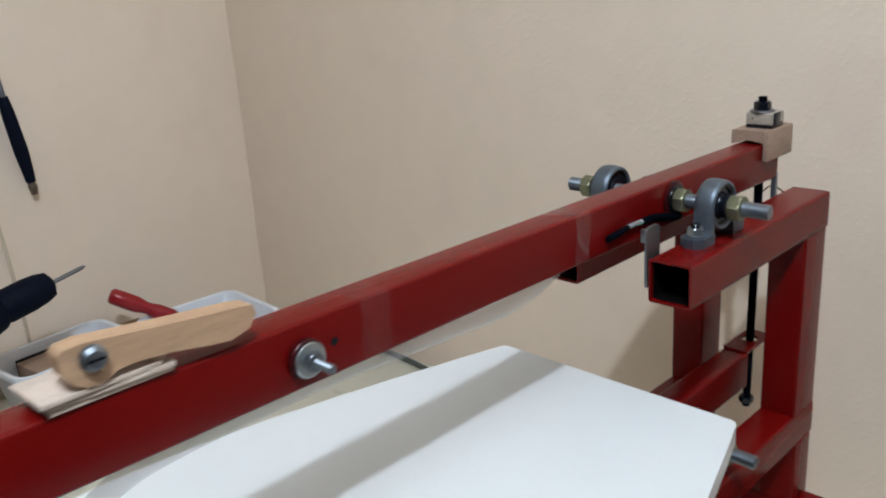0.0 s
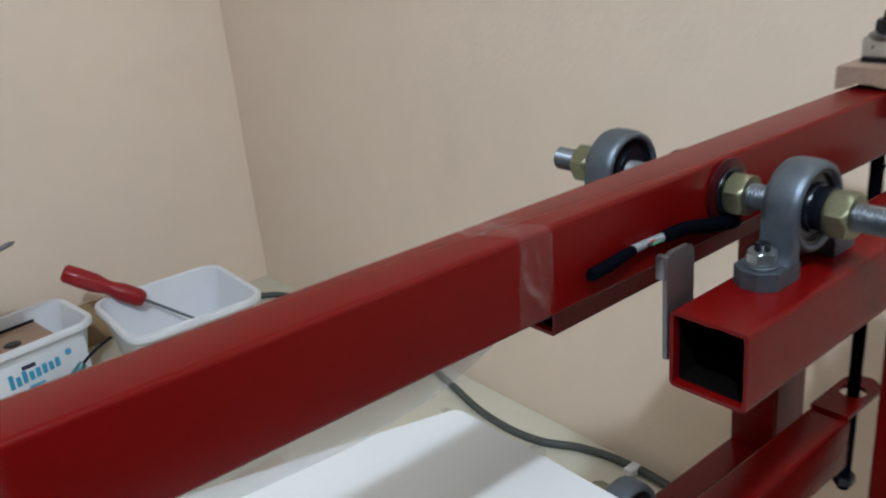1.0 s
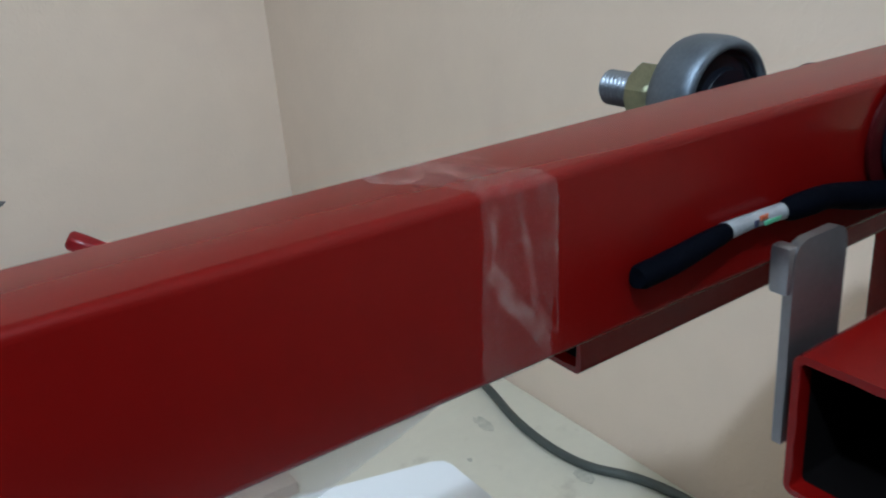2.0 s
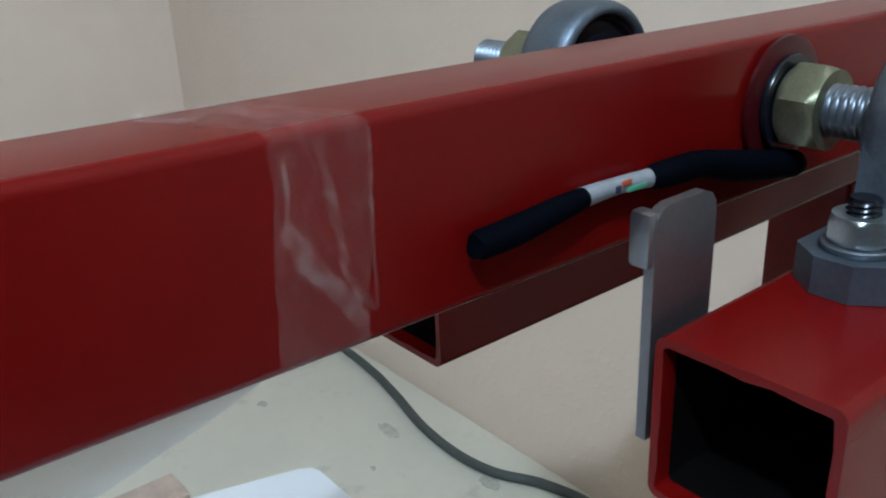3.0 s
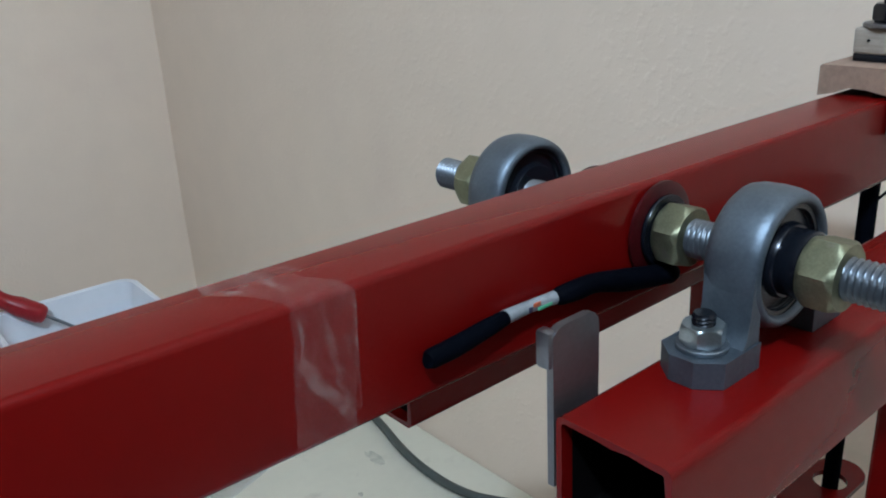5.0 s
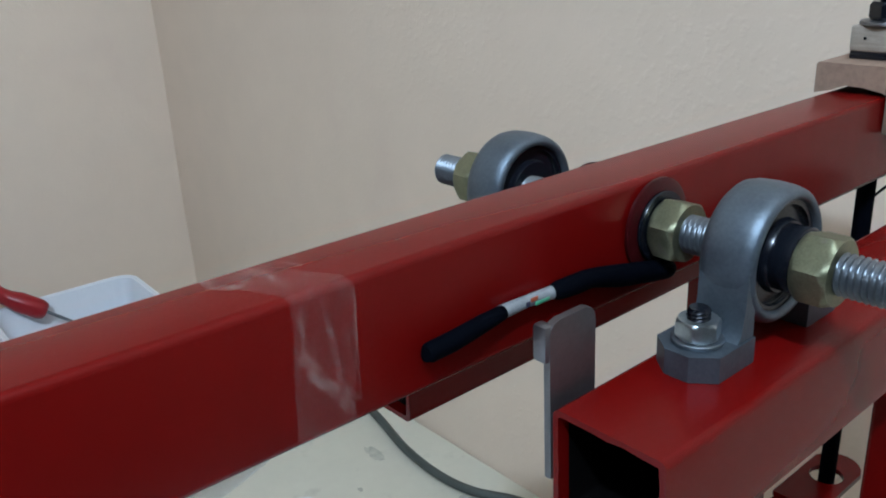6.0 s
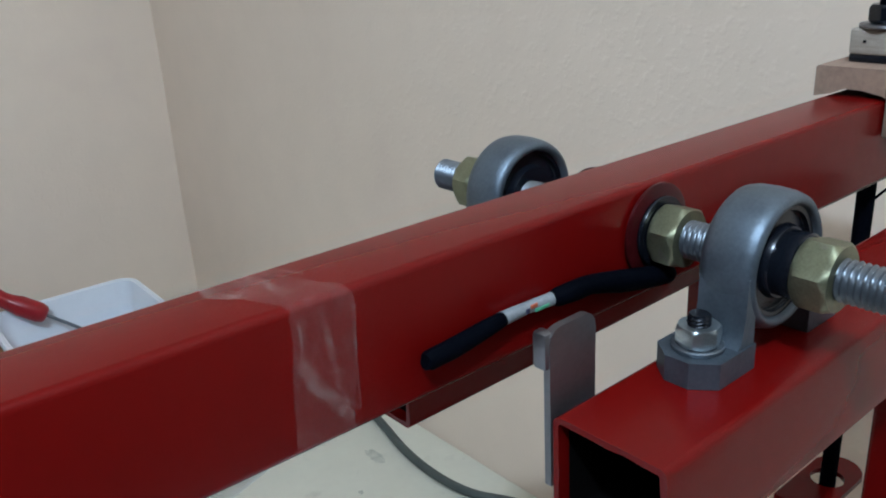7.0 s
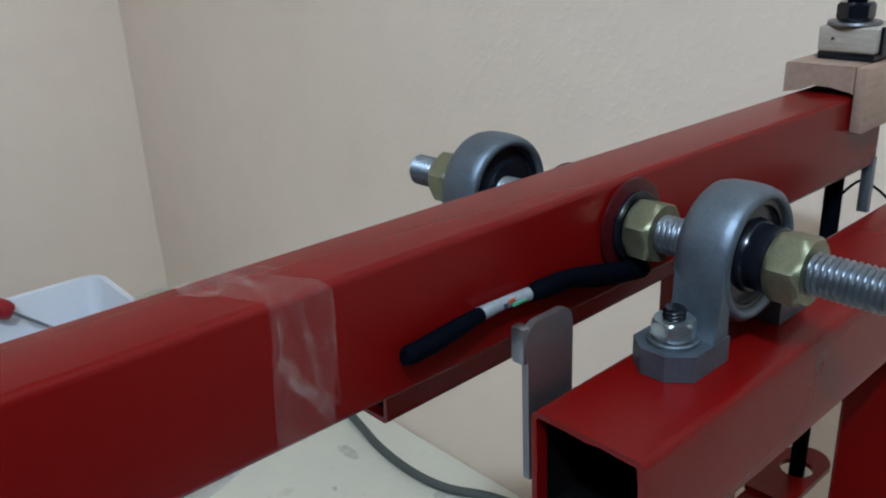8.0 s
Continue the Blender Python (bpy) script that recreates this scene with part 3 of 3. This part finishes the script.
bmesh.ops.bevel(block, geom=[e for e in block.edges if e.calc_face_angle(0) > 1.0], offset=0.0007, segments=2, affect="EDGES", profile=0.5)
part("bridge", block, WOOD_OLD, saddle)
part("cheek", box_bm(-0.0305, 0.0300, -0.0220, -0.0156, -0.0182, 0.0143, 0.0010), WOOD_OLD, saddle, "upright side piece with vertical grain")
spacer = thing("wooden_spacer", "small grey-brown wooden spacer with a dark base", "wood block", (0.2125, -0.0068, 0.0320))
part("body", box_bm(-0.0155, 0.0150, -0.0146, 0.0148, 0.0036, 0.0166, 0.0014, 3), PLY, spacer)
part("base", box_bm(-0.0150, 0.0146, -0.0142, 0.0144, 0.0, 0.0038, 0.0005), DARK_STEEL, spacer, "dark bottom edge")
part("side_strip", box_bm(-0.0120, 0.0020, -0.0166, -0.0147, 0.0030, 0.0168, 0.0006), DARK_STEEL, spacer, "black strip on one side")
part("knot", turned(lathe_bm([(0.0, -0.0006), (0.0007, -0.0005), (0.0008, 0.0004)], 12), pose(-0.0155, 0.0070, 0.0105, 0, 90, 0)), DARK_STEEL, spacer, "small dark nail hole")
tie = thing("tie_rod", "black tie rod linking the rear ends of both arms", "rod", (0.2075, -0.0055, 0.0))
part("rod", sweep_bm([(0, 0, 0.0650), (0.0, 0, -0.12), (-0.004, 0, -0.31)], 0.0048, 16, 4), BLACK_RUBBER, tie)
part("washer", lathe_bm([(0.0045, 0.0487), (0.0128, 0.0487), (0.0132, 0.0494), (0.0128, 0.0506), (0.0045, 0.0506)], 40), DULL_STEEL, tie, "dull grey washer")
part("nut", hex_bm(0.0092, 0.0508, 0.0600, 0.0044), DARK_STEEL, tie, "black hexagon nut")
part("nut", turned(hex_bm(0.0088, -0.305, -0.297, 0.0040), Matrix.Translation((-0.0039, 0, 0))), DARK_STEEL, tie, "black hexagon nut")
strip = thing("end_strip", "thin bright metal strip under the arm's end", "metal strip", (0.224, -0.016, -0.0420))
part("strip", box_bm(-0.002, 0.002, -0.003, 0.003, -0.012, 0.0195, 0.0004), STEEL, strip)
lead = thing("thin_lead", "thin black loose wire behind the rail", "wire", (0.21, -0.01, -0.045))
part("strand", sweep_bm([(0.0, 0.0035, 0.0), (0.02, 0.0, 0.006), (0.028, -0.006, 0.001), (0.033, -0.012, -0.006)], 0.0008, 8), BLACK_RUBBER, lead)

# ---- blade clamp at the front of the upper arm ----
stud = thing("clamp_stud", "zinc stud with a large washer through the arm", "bolt", (-0.4285, ARM_NEAR - 0.0004, 0.0015), "arm bolts")
part("washer", turned(lathe_bm([(0.003, 0.0), (0.0122, 0.0), (0.0126, -0.0008), (0.0126, -0.0042), (0.0120, -0.0050), (0.003, -0.0050)], 40), TO_Y), RED_GRIMY, stud, "thick spacer splashed with red enamel")
part("bright_washer", turned(lathe_bm([(0.003, -0.0052), (0.0108, -0.0052), (0.0112, -0.0058), (0.0112, -0.0070), (0.0106, -0.0075), (0.003, -0.0075)], 40), TO_Y), BRIGHT_ZINC, stud, "bright zinc washer")
part("nut", turned(hex_bm(0.0066, -0.0130, -0.0076), TO_Y), STEEL, stud)
part("shank", turned(thread_bm(0.0030, 0.016, 0.001, 0.0005, 20, 5), Matrix.Translation((0, -0.0280, 0)) @ TO_Y), STEEL, stud)
hole = thing("pilot_hole", "small dark drilled hole ringed with bare metal", "hole", (-0.405, ARM_NEAR - 0.0004, 0.0035))
part("rim", turned(lathe_bm([(0.0012, 0.0002), (0.0025, 0.0), (0.0027, -0.0004), (0.0012, -0.0005)], 24), TO_Y), DARK_STEEL, hole)

packing = thing("plywood_packing", "stack of thin rough plywood pieces on the arm", "plywood", (-0.547, ARM_Y, 0.0262))
packing.rotation_euler = (0, radians(ARM_TILT), 0)
for k, (x0, x1, y0, z0) in enumerate(((-0.030, 0.036, -0.0160, 0.0), (-0.031, 0.037, -0.0176, 0.0031), (-0.035, 0.029, -0.0185, 0.0062))):
    part("ply", turned(box_bm(x0, x1, y0, 0.018, z0, z0 + 0.0029, 0.0004), Matrix.Rotation(radians((1.2, -0.8, 2.0)[k]), 4, "Z")), PALE_PLY, packing)
toggle = thing("cam_lever", "pale wooden cam lever lying on the arm with a bolt", "lever", (-0.553, ARM_Y, 0.0512))
prof = [(-0.0030, 0.0082), (-0.0128, 0.0074), (-0.0152, 0.0048)]
for k in range(10):
    a = radians(180 + 118 * k / 9)
    prof.append((0.0157 * math.cos(a), 0.0157 * math.sin(a)))
prof += [(0.012, -0.0116), (0.022, -0.0112), (0.040, -0.0128), (0.062, -0.0172), (0.076, -0.0192), (0.088, -0.0162), (0.0935, -0.0090), (0.092, -0.0036), (0.084, -0.0020), (0.045, 0.0022)]
part("lever", turned(extrude_bm(prof, 0.0060, 0.0200, 0.0012), Matrix.Rotation(radians(90), 4, "X")), WOOD, toggle, smooth=0.5)
part("bolt_head", turned(lathe_bm([(0.0, -0.0262), (0.0045, -0.0258), (0.0066, -0.0240), (0.0070, -0.0212)], 24), TO_Y), STEEL, toggle)
part("slot", box_bm(-0.0045, 0.0045, -0.0266, -0.0258, -0.0007, 0.0007), DARK_STEEL, toggle)

# ---- clear hose under the upper arm ----
HOSE = bpy.data.materials.new("clear_vinyl")
HOSE.use_nodes = True
hb = HOSE.node_tree.nodes["Principled BSDF"]
hb.inputs["Base Color"].default_value, hb.inputs["Roughness"].default_value, hb.inputs["Alpha"].default_value = (0.80, 0.83, 0.86, 1), 0.12, 0.29
hose = thing("vinyl_hose", "clear vinyl air hose sagging below the arm", "hose", (-0.13, 0.0, -0.0285))
part("hose", sweep_bm([(0.030, 0.034, 0.012), (0.005, 0.022, 0.004), (-0.020, 0.006, 0.0), (-0.048, 0, -0.004), (-0.070, 0, -0.0085), (-0.105, 0, -0.011), (-0.17, 0, -0.007), (-0.25, 0, -0.001), (-0.31, 0, 0.0002), (-0.38, 0, -0.0005), (-0.415, 0, -0.006), (-0.445, 0, -0.024), (-0.47, 0, -0.055)], 0.0070, 20), HOSE, hose)

# ---- white saw table board ----
board = thing("saw_table_board", "thick white melamine board flaring between the two beams", "board", (-0.296, 0.001, BASE_Z))
BOARD_Z = -0.168
edge = [(-0.073, 0.133), (-0.0745, 0.1375), (-0.079, 0.1405), (-0.12, 0.153), (-0.20, 0.176), (-0.26, 0.192), (-0.33, 0.209), (-0.40, 0.2205), (-0.47, 0.2275), (-0.54, 0.229), (-0.61, 0.222)]
near_edge = [(x, -y + 0.013) for x, y in edge]
outline = [(x + 0.3, y) for x, y in edge + near_edge[::-1]]
part("board", extrude_bm(outline, BOARD_Z - 0.018 - BASE_Z, BOARD_Z - BASE_Z, 0.0012), WHITE_BOARD, board, smooth=0.5)
for bx in (-0.16, -0.50):
    for by in (-0.0615, 0.0575):
        part("leg", box_bm(bx + 0.288, bx + 0.312, by - 0.012, by + 0.012, 0.0003, BOARD_Z - 0.0185 - BASE_Z, 0.001), WOOD_OLD, board)


# ---- tubs and tools in the corner ----
def tub(name_label, x, y, w, d, h, yaw, top=1.0):
    ob = thing("plastic_tub", name_label, "tub", (x, y, TABLE_Z), "plastic tubs")
    ob.rotation_euler = (0, 0, radians(yaw))
    rings = []
    for z, s, inset in ((0.0003, 0.80, 0), (0.004, 0.83, 0), (h * 0.93, 0.985, 0), (h * 0.935, 1.0, 0.004), (h, 1.0, 0.004), (h, 0.985, -0.001), (h * 0.9, 0.97, -0.002), (0.006, 0.815, -0.002), (0.0035, 0.78, -0.002)):
        rings.append([(px, py, z) for px, py in rounded(w * s + 2 * inset, d * s + 2 * inset, 0.028 * s, 6)])
    part("shell", rings_bm(rings, (True, True)), WHITE_PLASTIC, ob, smooth=0.7)
    lip = [[(px, py, z) for px, py in rounded(w + 2 * o, d + 2 * o, 0.028 + o, 6)] for z, o in ((h - 0.009, 0.0045), (h - 0.010, 0.0062), (h - 0.002, 0.0068), (h + 0.0012, 0.0052), (h + 0.0012, 0.0015), (h - 0.001, -0.001))]
    part("rim", rings_bm(lip), WHITE_PLASTIC, ob, smooth=0.7)
    return ob


tub("open white plastic tub standing in the corner", 0.082, 1.085, 0.222, 0.205, 0.118, -2)
tub_print = tub("white plastic food tub with blue printed lettering", -0.172, 1.200, 0.238, 0.148, 0.112, 7)
face = part("print_panel", box_bm(-0.085, 0.098, -0.0712, -0.0700, 0.030, 0.086, 0.0003), WHITE_PLASTIC, tub_print)
for k in range(8):
    tall = (0.0250, 0.0165, 0.0215, 0.0155, 0.0160, 0.0170, 0.0150, 0.0165)[k]
    part("print_bar", turned(box_bm(-0.0037, 0.0037, -0.0722, -0.0713, 0, tall, 0.0012), pose(-0.030 + 0.0108 * k, 0, 0.046 + 0.0012 * k)), BLUE_INK, face)
part("print_bar", box_bm(-0.006, 0.020, -0.0722, -0.0713, 0.037, 0.0415, 0.0003), BLUE_INK, face)
part("print_bar", box_bm(-0.010, 0.012, -0.0722, -0.0713, 0.071, 0.078, 0.0003), DARK_INK, face)
part("print_dot", turned(lathe_bm([(0.0, -0.0722), (0.0055, -0.0720), (0.0055, -0.0712)], 20), Matrix.Translation((0.066, 0, 0.072)) @ TO_Y), BLUE_INK, face)
part("print_bar", box_bm(-0.012, 0.012, -0.0722, -0.0713, 0.032, 0.035, 0.0002), BLUE_INK, face)
offcut = thing("wood_offcut", "brown wooden offcut with a drilled hole in the tub", "wood block", (-0.180, 1.210, TABLE_Z + 0.0042))
offcut.rotation_euler = (0, 0, radians(7))
part("block", box_bm(-0.06, 0.075, -0.046, 0.046, 0, 0.088, 0.002), WOOD_OLD, offcut)
part("drilled_hole", turned(lathe_bm([(0.0, 0.0886), (0.013, 0.0886), (0.0145, 0.0878)], 24), Matrix.Translation((0.012, -0.018, 0))), DARK_STEEL, offcut)
part("dark_edge", box_bm(-0.06, 0.075, 0.0464, 0.0500, 0.0, 0.092, 0.001), DARK_STEEL, offcut)

driver = thing("screwdriver", "red-handled screwdriver leaning in the open tub", "screwdriver", (0.0515, 1.16, -0.435))
p0, p1, p2 = Vector((-0.058, 1.21, -0.358)), Vector((0.0515, 1.16, -0.435)), Vector((0.125, 1.13, -0.493))
way = (p1 - p0).normalized()
aim = way.to_track_quat("Z", "Y").to_matrix().to_4x4()
length = (p1 - p0).length
prof_r = [(0.0, -length), (0.011, -length + 0.001), (0.0150, -length + 0.006), (0.0160, -length + 0.03), (0.0158, -length + 0.055), (0.0118, -length + 0.075), (0.0120, -length + 0.085), (0.0150, -length + 0.100), (0.0150, -0.012), (0.0125, -0.003), (0.008, 0.0)]
hnd = lathe_bm([(r * 1.08, z) for r, z in prof_r], 36)
for v in hnd.verts:
    if v.co.z < -length + 0.06:
        a = math.atan2(v.co.y, v.co.x)
        s = 1 - 0.08 * max(0, math.cos(6 * a))
        v.co.x *= s
        v.co.y *= s
part("handle", turned(hnd, aim), RED_PLASTIC, driver, smooth=0.8)
part("blade", sweep_bm([(0, 0, 0), (p2 - p1) * 0.5, (p2 - p1)], [0.0026, 0.0026, 0.0022], 12, 3), STEEL, driver)

marker = thing("small_screwdriver", "slim screwdriver with a dark teal handle between the tubs", "screwdriver", (-0.080, 1.085, TABLE_Z))
TEAL = mat("teal_plastic", (0.02, 0.16, 0.17), 0.35, vary=0.1, scale=60)
part("handle", sweep_bm([(-0.076, 0.0, 0.0085), (-0.045, 0.002, 0.034), (-0.010, 0.004, 0.064)], [0.0075, 0.0095, 0.0065], 16, 5), TEAL, marker)
part("blade", sweep_bm([(-0.010, 0.004, 0.064), (0.012, 0.010, 0.075), (0.046, 0.02, 0.084)], 0.0026, 10, 4), DARK_STEEL, marker)
card = thing("cardboard_piece", "brown cardboard scrap standing between the tubs", "cardboard", (-0.025, 1.285, TABLE_Z))
part("sheet", box_bm(-0.05, 0.05, -0.002, 0.002, 0.0003, 0.085, 0.0008), mat("cardboard", (0.36, 0.24, 0.13), 0.8, vary=0.15, scale=40), card)
for k, (sx, sy, ang) in enumerate(((0.155, 1.11, 20), (0.12, 1.06, 75), (0.08, 1.04, 130), (0.105, 1.11, 160))):
    sc = thing("loose_screw", "small dark screw lying in the open tub", "screw", (sx, sy, TABLE_Z + 0.0085), "loose screws")
    sc.rotation_euler = (radians(82), 0, radians(ang))
    part("shank", lathe_bm([(0.0, -0.010), (0.0016, -0.007), (0.0018, 0.008), (0.0038, 0.0095), (0.0036, 0.0105), (0.0, 0.0107)], 14), DARK_STEEL, sc)

# ---- cordless drill standing left of the tubs ----
drill = thing("power_drill", "dark navy cordless drill with a steel bit on the table", "drill", (-0.377, 1.09, TABLE_Z))
part("battery", box_bm(-0.075, 0.045, -0.035, 0.035, 0.0003, 0.045, 0.008), NAVY, drill)
grip = [[(px + 0.012 * s, py, z) for px, py in rounded(w, d, 0.014, 4)] for z, w, d, s in ((0.044, 0.062, 0.044, -0.6), (0.10, 0.046, 0.036, -0.3), (0.17, 0.048, 0.036, 0.2), (0.214, 0.066, 0.046, 0.6))]
part("grip", rings_bm(grip, (True, True)), NAVY, drill)
axis = Matrix.Translation((0.0105, 0, 0.243)) @ Matrix.Rotation(radians(78), 4, "Y")
part("body", turned(lathe_bm([(0.0, -0.10), (0.022, -0.098), (0.035, -0.088), (0.038, -0.05), (0.038, 0.055), (0.034, 0.072), (0.029, 0.078), (0.0, 0.079)], 40), axis), NAVY, drill)
chuck = part("chuck", turned(lathe_bm([(0.0, 0.0785), (0.028, 0.079), (0.030, 0.085), (0.030, 0.125), (0.0275, 0.150), (0.0225, 0.166), (0.0105, 0.172), (0.0, 0.1722)], 40), axis), NAVY, drill, "black keyless chuck")
part("bit", turned(lathe_bm([(0.0040, 0.170), (0.0040, 0.222), (0.0034, 0.230), (0.0, 0.236)], 20), axis), DULL_STEEL, chuck, "grey steel drill bit")

# ---- hanging tool on the wall ----
hang = thing("hanging_tool", "dark blue handled tool hanging on the wall", "tool", (-0.134, WALL_Y - 0.020, 0.092))
part("handle", sweep_bm([(-0.009, 0, -0.045), (-0.006, 0, -0.08), (0.002, 0, -0.15), (0.008, 0, -0.213)], [0.0085, 0.0125, 0.0135, 0.0085], 20, 6), NAVY, hang)
part("shank", sweep_bm([(-0.014, 0.004, 0.07), (-0.012, 0.003, 0.01), (-0.009, 0, -0.046)], 0.0055, 14, 4), STEEL, hang)
part("ferrule", sweep_bm([(0.008, 0, -0.212), (0.009, 0, -0.224), (0.010, 0, -0.238)], [0.0050, 0.0085, 0.0050], 18, 4), mat("dark_brown_cap", (0.10, 0.065, 0.045), 0.5, vary=0.2, scale=80), hang, "brown end cap")
part("nail", sweep_bm([(-0.014, 0.022, 0.072), (-0.014, 0.0, 0.074), (-0.014, -0.008, 0.075)], 0.0018, 8, 3), DARK_STEEL, hang)
cordlet = thing("wall_cord", "thin pale cord hanging down the wall", "cord", (-0.182, WALL_Y - 0.008, 0.103))
part("cord", sweep_bm([(-0.03, 0, 0.1), (-0.006, 0, -0.05), (-0.004, 0, -0.15), (-0.018, 0, -0.25), (-0.012, 0, -0.42), (-0.010, 0, -0.6)], 0.0035, 10), mat("pale_cord", (0.55, 0.45, 0.34), 0.5, vary=0.1), cordlet)

# ---- cord on the table ----
cord = thing("extension_cable", "grey-green rubber power cord lying along the wall", "cord", (0.309, 0.498, TABLE_Z + 0.006))
cord_pts = [(0.285, 1.222), (0.325, 1.17), (0.335, 1.0), (0.338, 0.82), (0.332, 0.735), (0.319, 0.662), (0.300, 0.580), (0.2945, 0.508), (0.303, 0.452), (0.328, 0.402), (0.341, 0.34), (0.336, 0.25), (0.30, 0.19), (0.25, 0.15)]
part("cable", sweep_bm([(x - 0.3, y - 0.5, 0.0) for x, y in cord_pts], 0.0056, 14), GREY_CABLE, cord)
clip = thing("cable_clip", "small white plastic cable clip on the table", "clip", (0.344, 0.320, TABLE_Z))
part("clip", box_bm(-0.011, 0.011, -0.007, 0.007, 0.0003, 0.013, 0.003), WHITE_PLASTIC, clip)
chip = thing("wood_chip", "pale wooden offcut lying on the table", "wood block", (-0.016, 0.662, TABLE_Z))
part("chip", box_bm(-0.05, 0.05, -0.028, 0.022, 0.0003, 0.018, 0.002), PALE_PLY, chip)

# ---- ceiling lamp ----
bulb = thing("ceiling_lamp", "white pendant lamp with a glowing round bulb", "lamp", (LAMP.x, LAMP.y, CEILING_Z))
GLOW = bpy.data.materials.new("glowing_diffuser")
GLOW.use_nodes = True
GLOW.node_tree.nodes["Principled BSDF"].inputs["Emission Color"].default_value = (0.97, 1, 1, 1)
GLOW.node_tree.nodes["Principled BSDF"].inputs["Emission Strength"].default_value = 12.0
part("base", lathe_bm([(0.0, -0.0002), (0.035, -0.0002), (0.035, -0.02), (0.004, -0.024), (0.004, -0.10), (0.012, -0.102), (0.012, -0.118), (0.0, -0.119)], 32), WHITE_PLASTIC, bulb)
part("bulb", turned(lathe_bm([(0.002, 0.022)] + [(0.022 * math.sin(math.pi * k / 16), 0.022 * math.cos(math.pi * k / 16)) for k in range(1, 16)] + [(0.002, -0.022)], 24), Matrix.Translation((0, 0, LAMP.z + 0.072 - CEILING_Z))), GLOW, bulb)
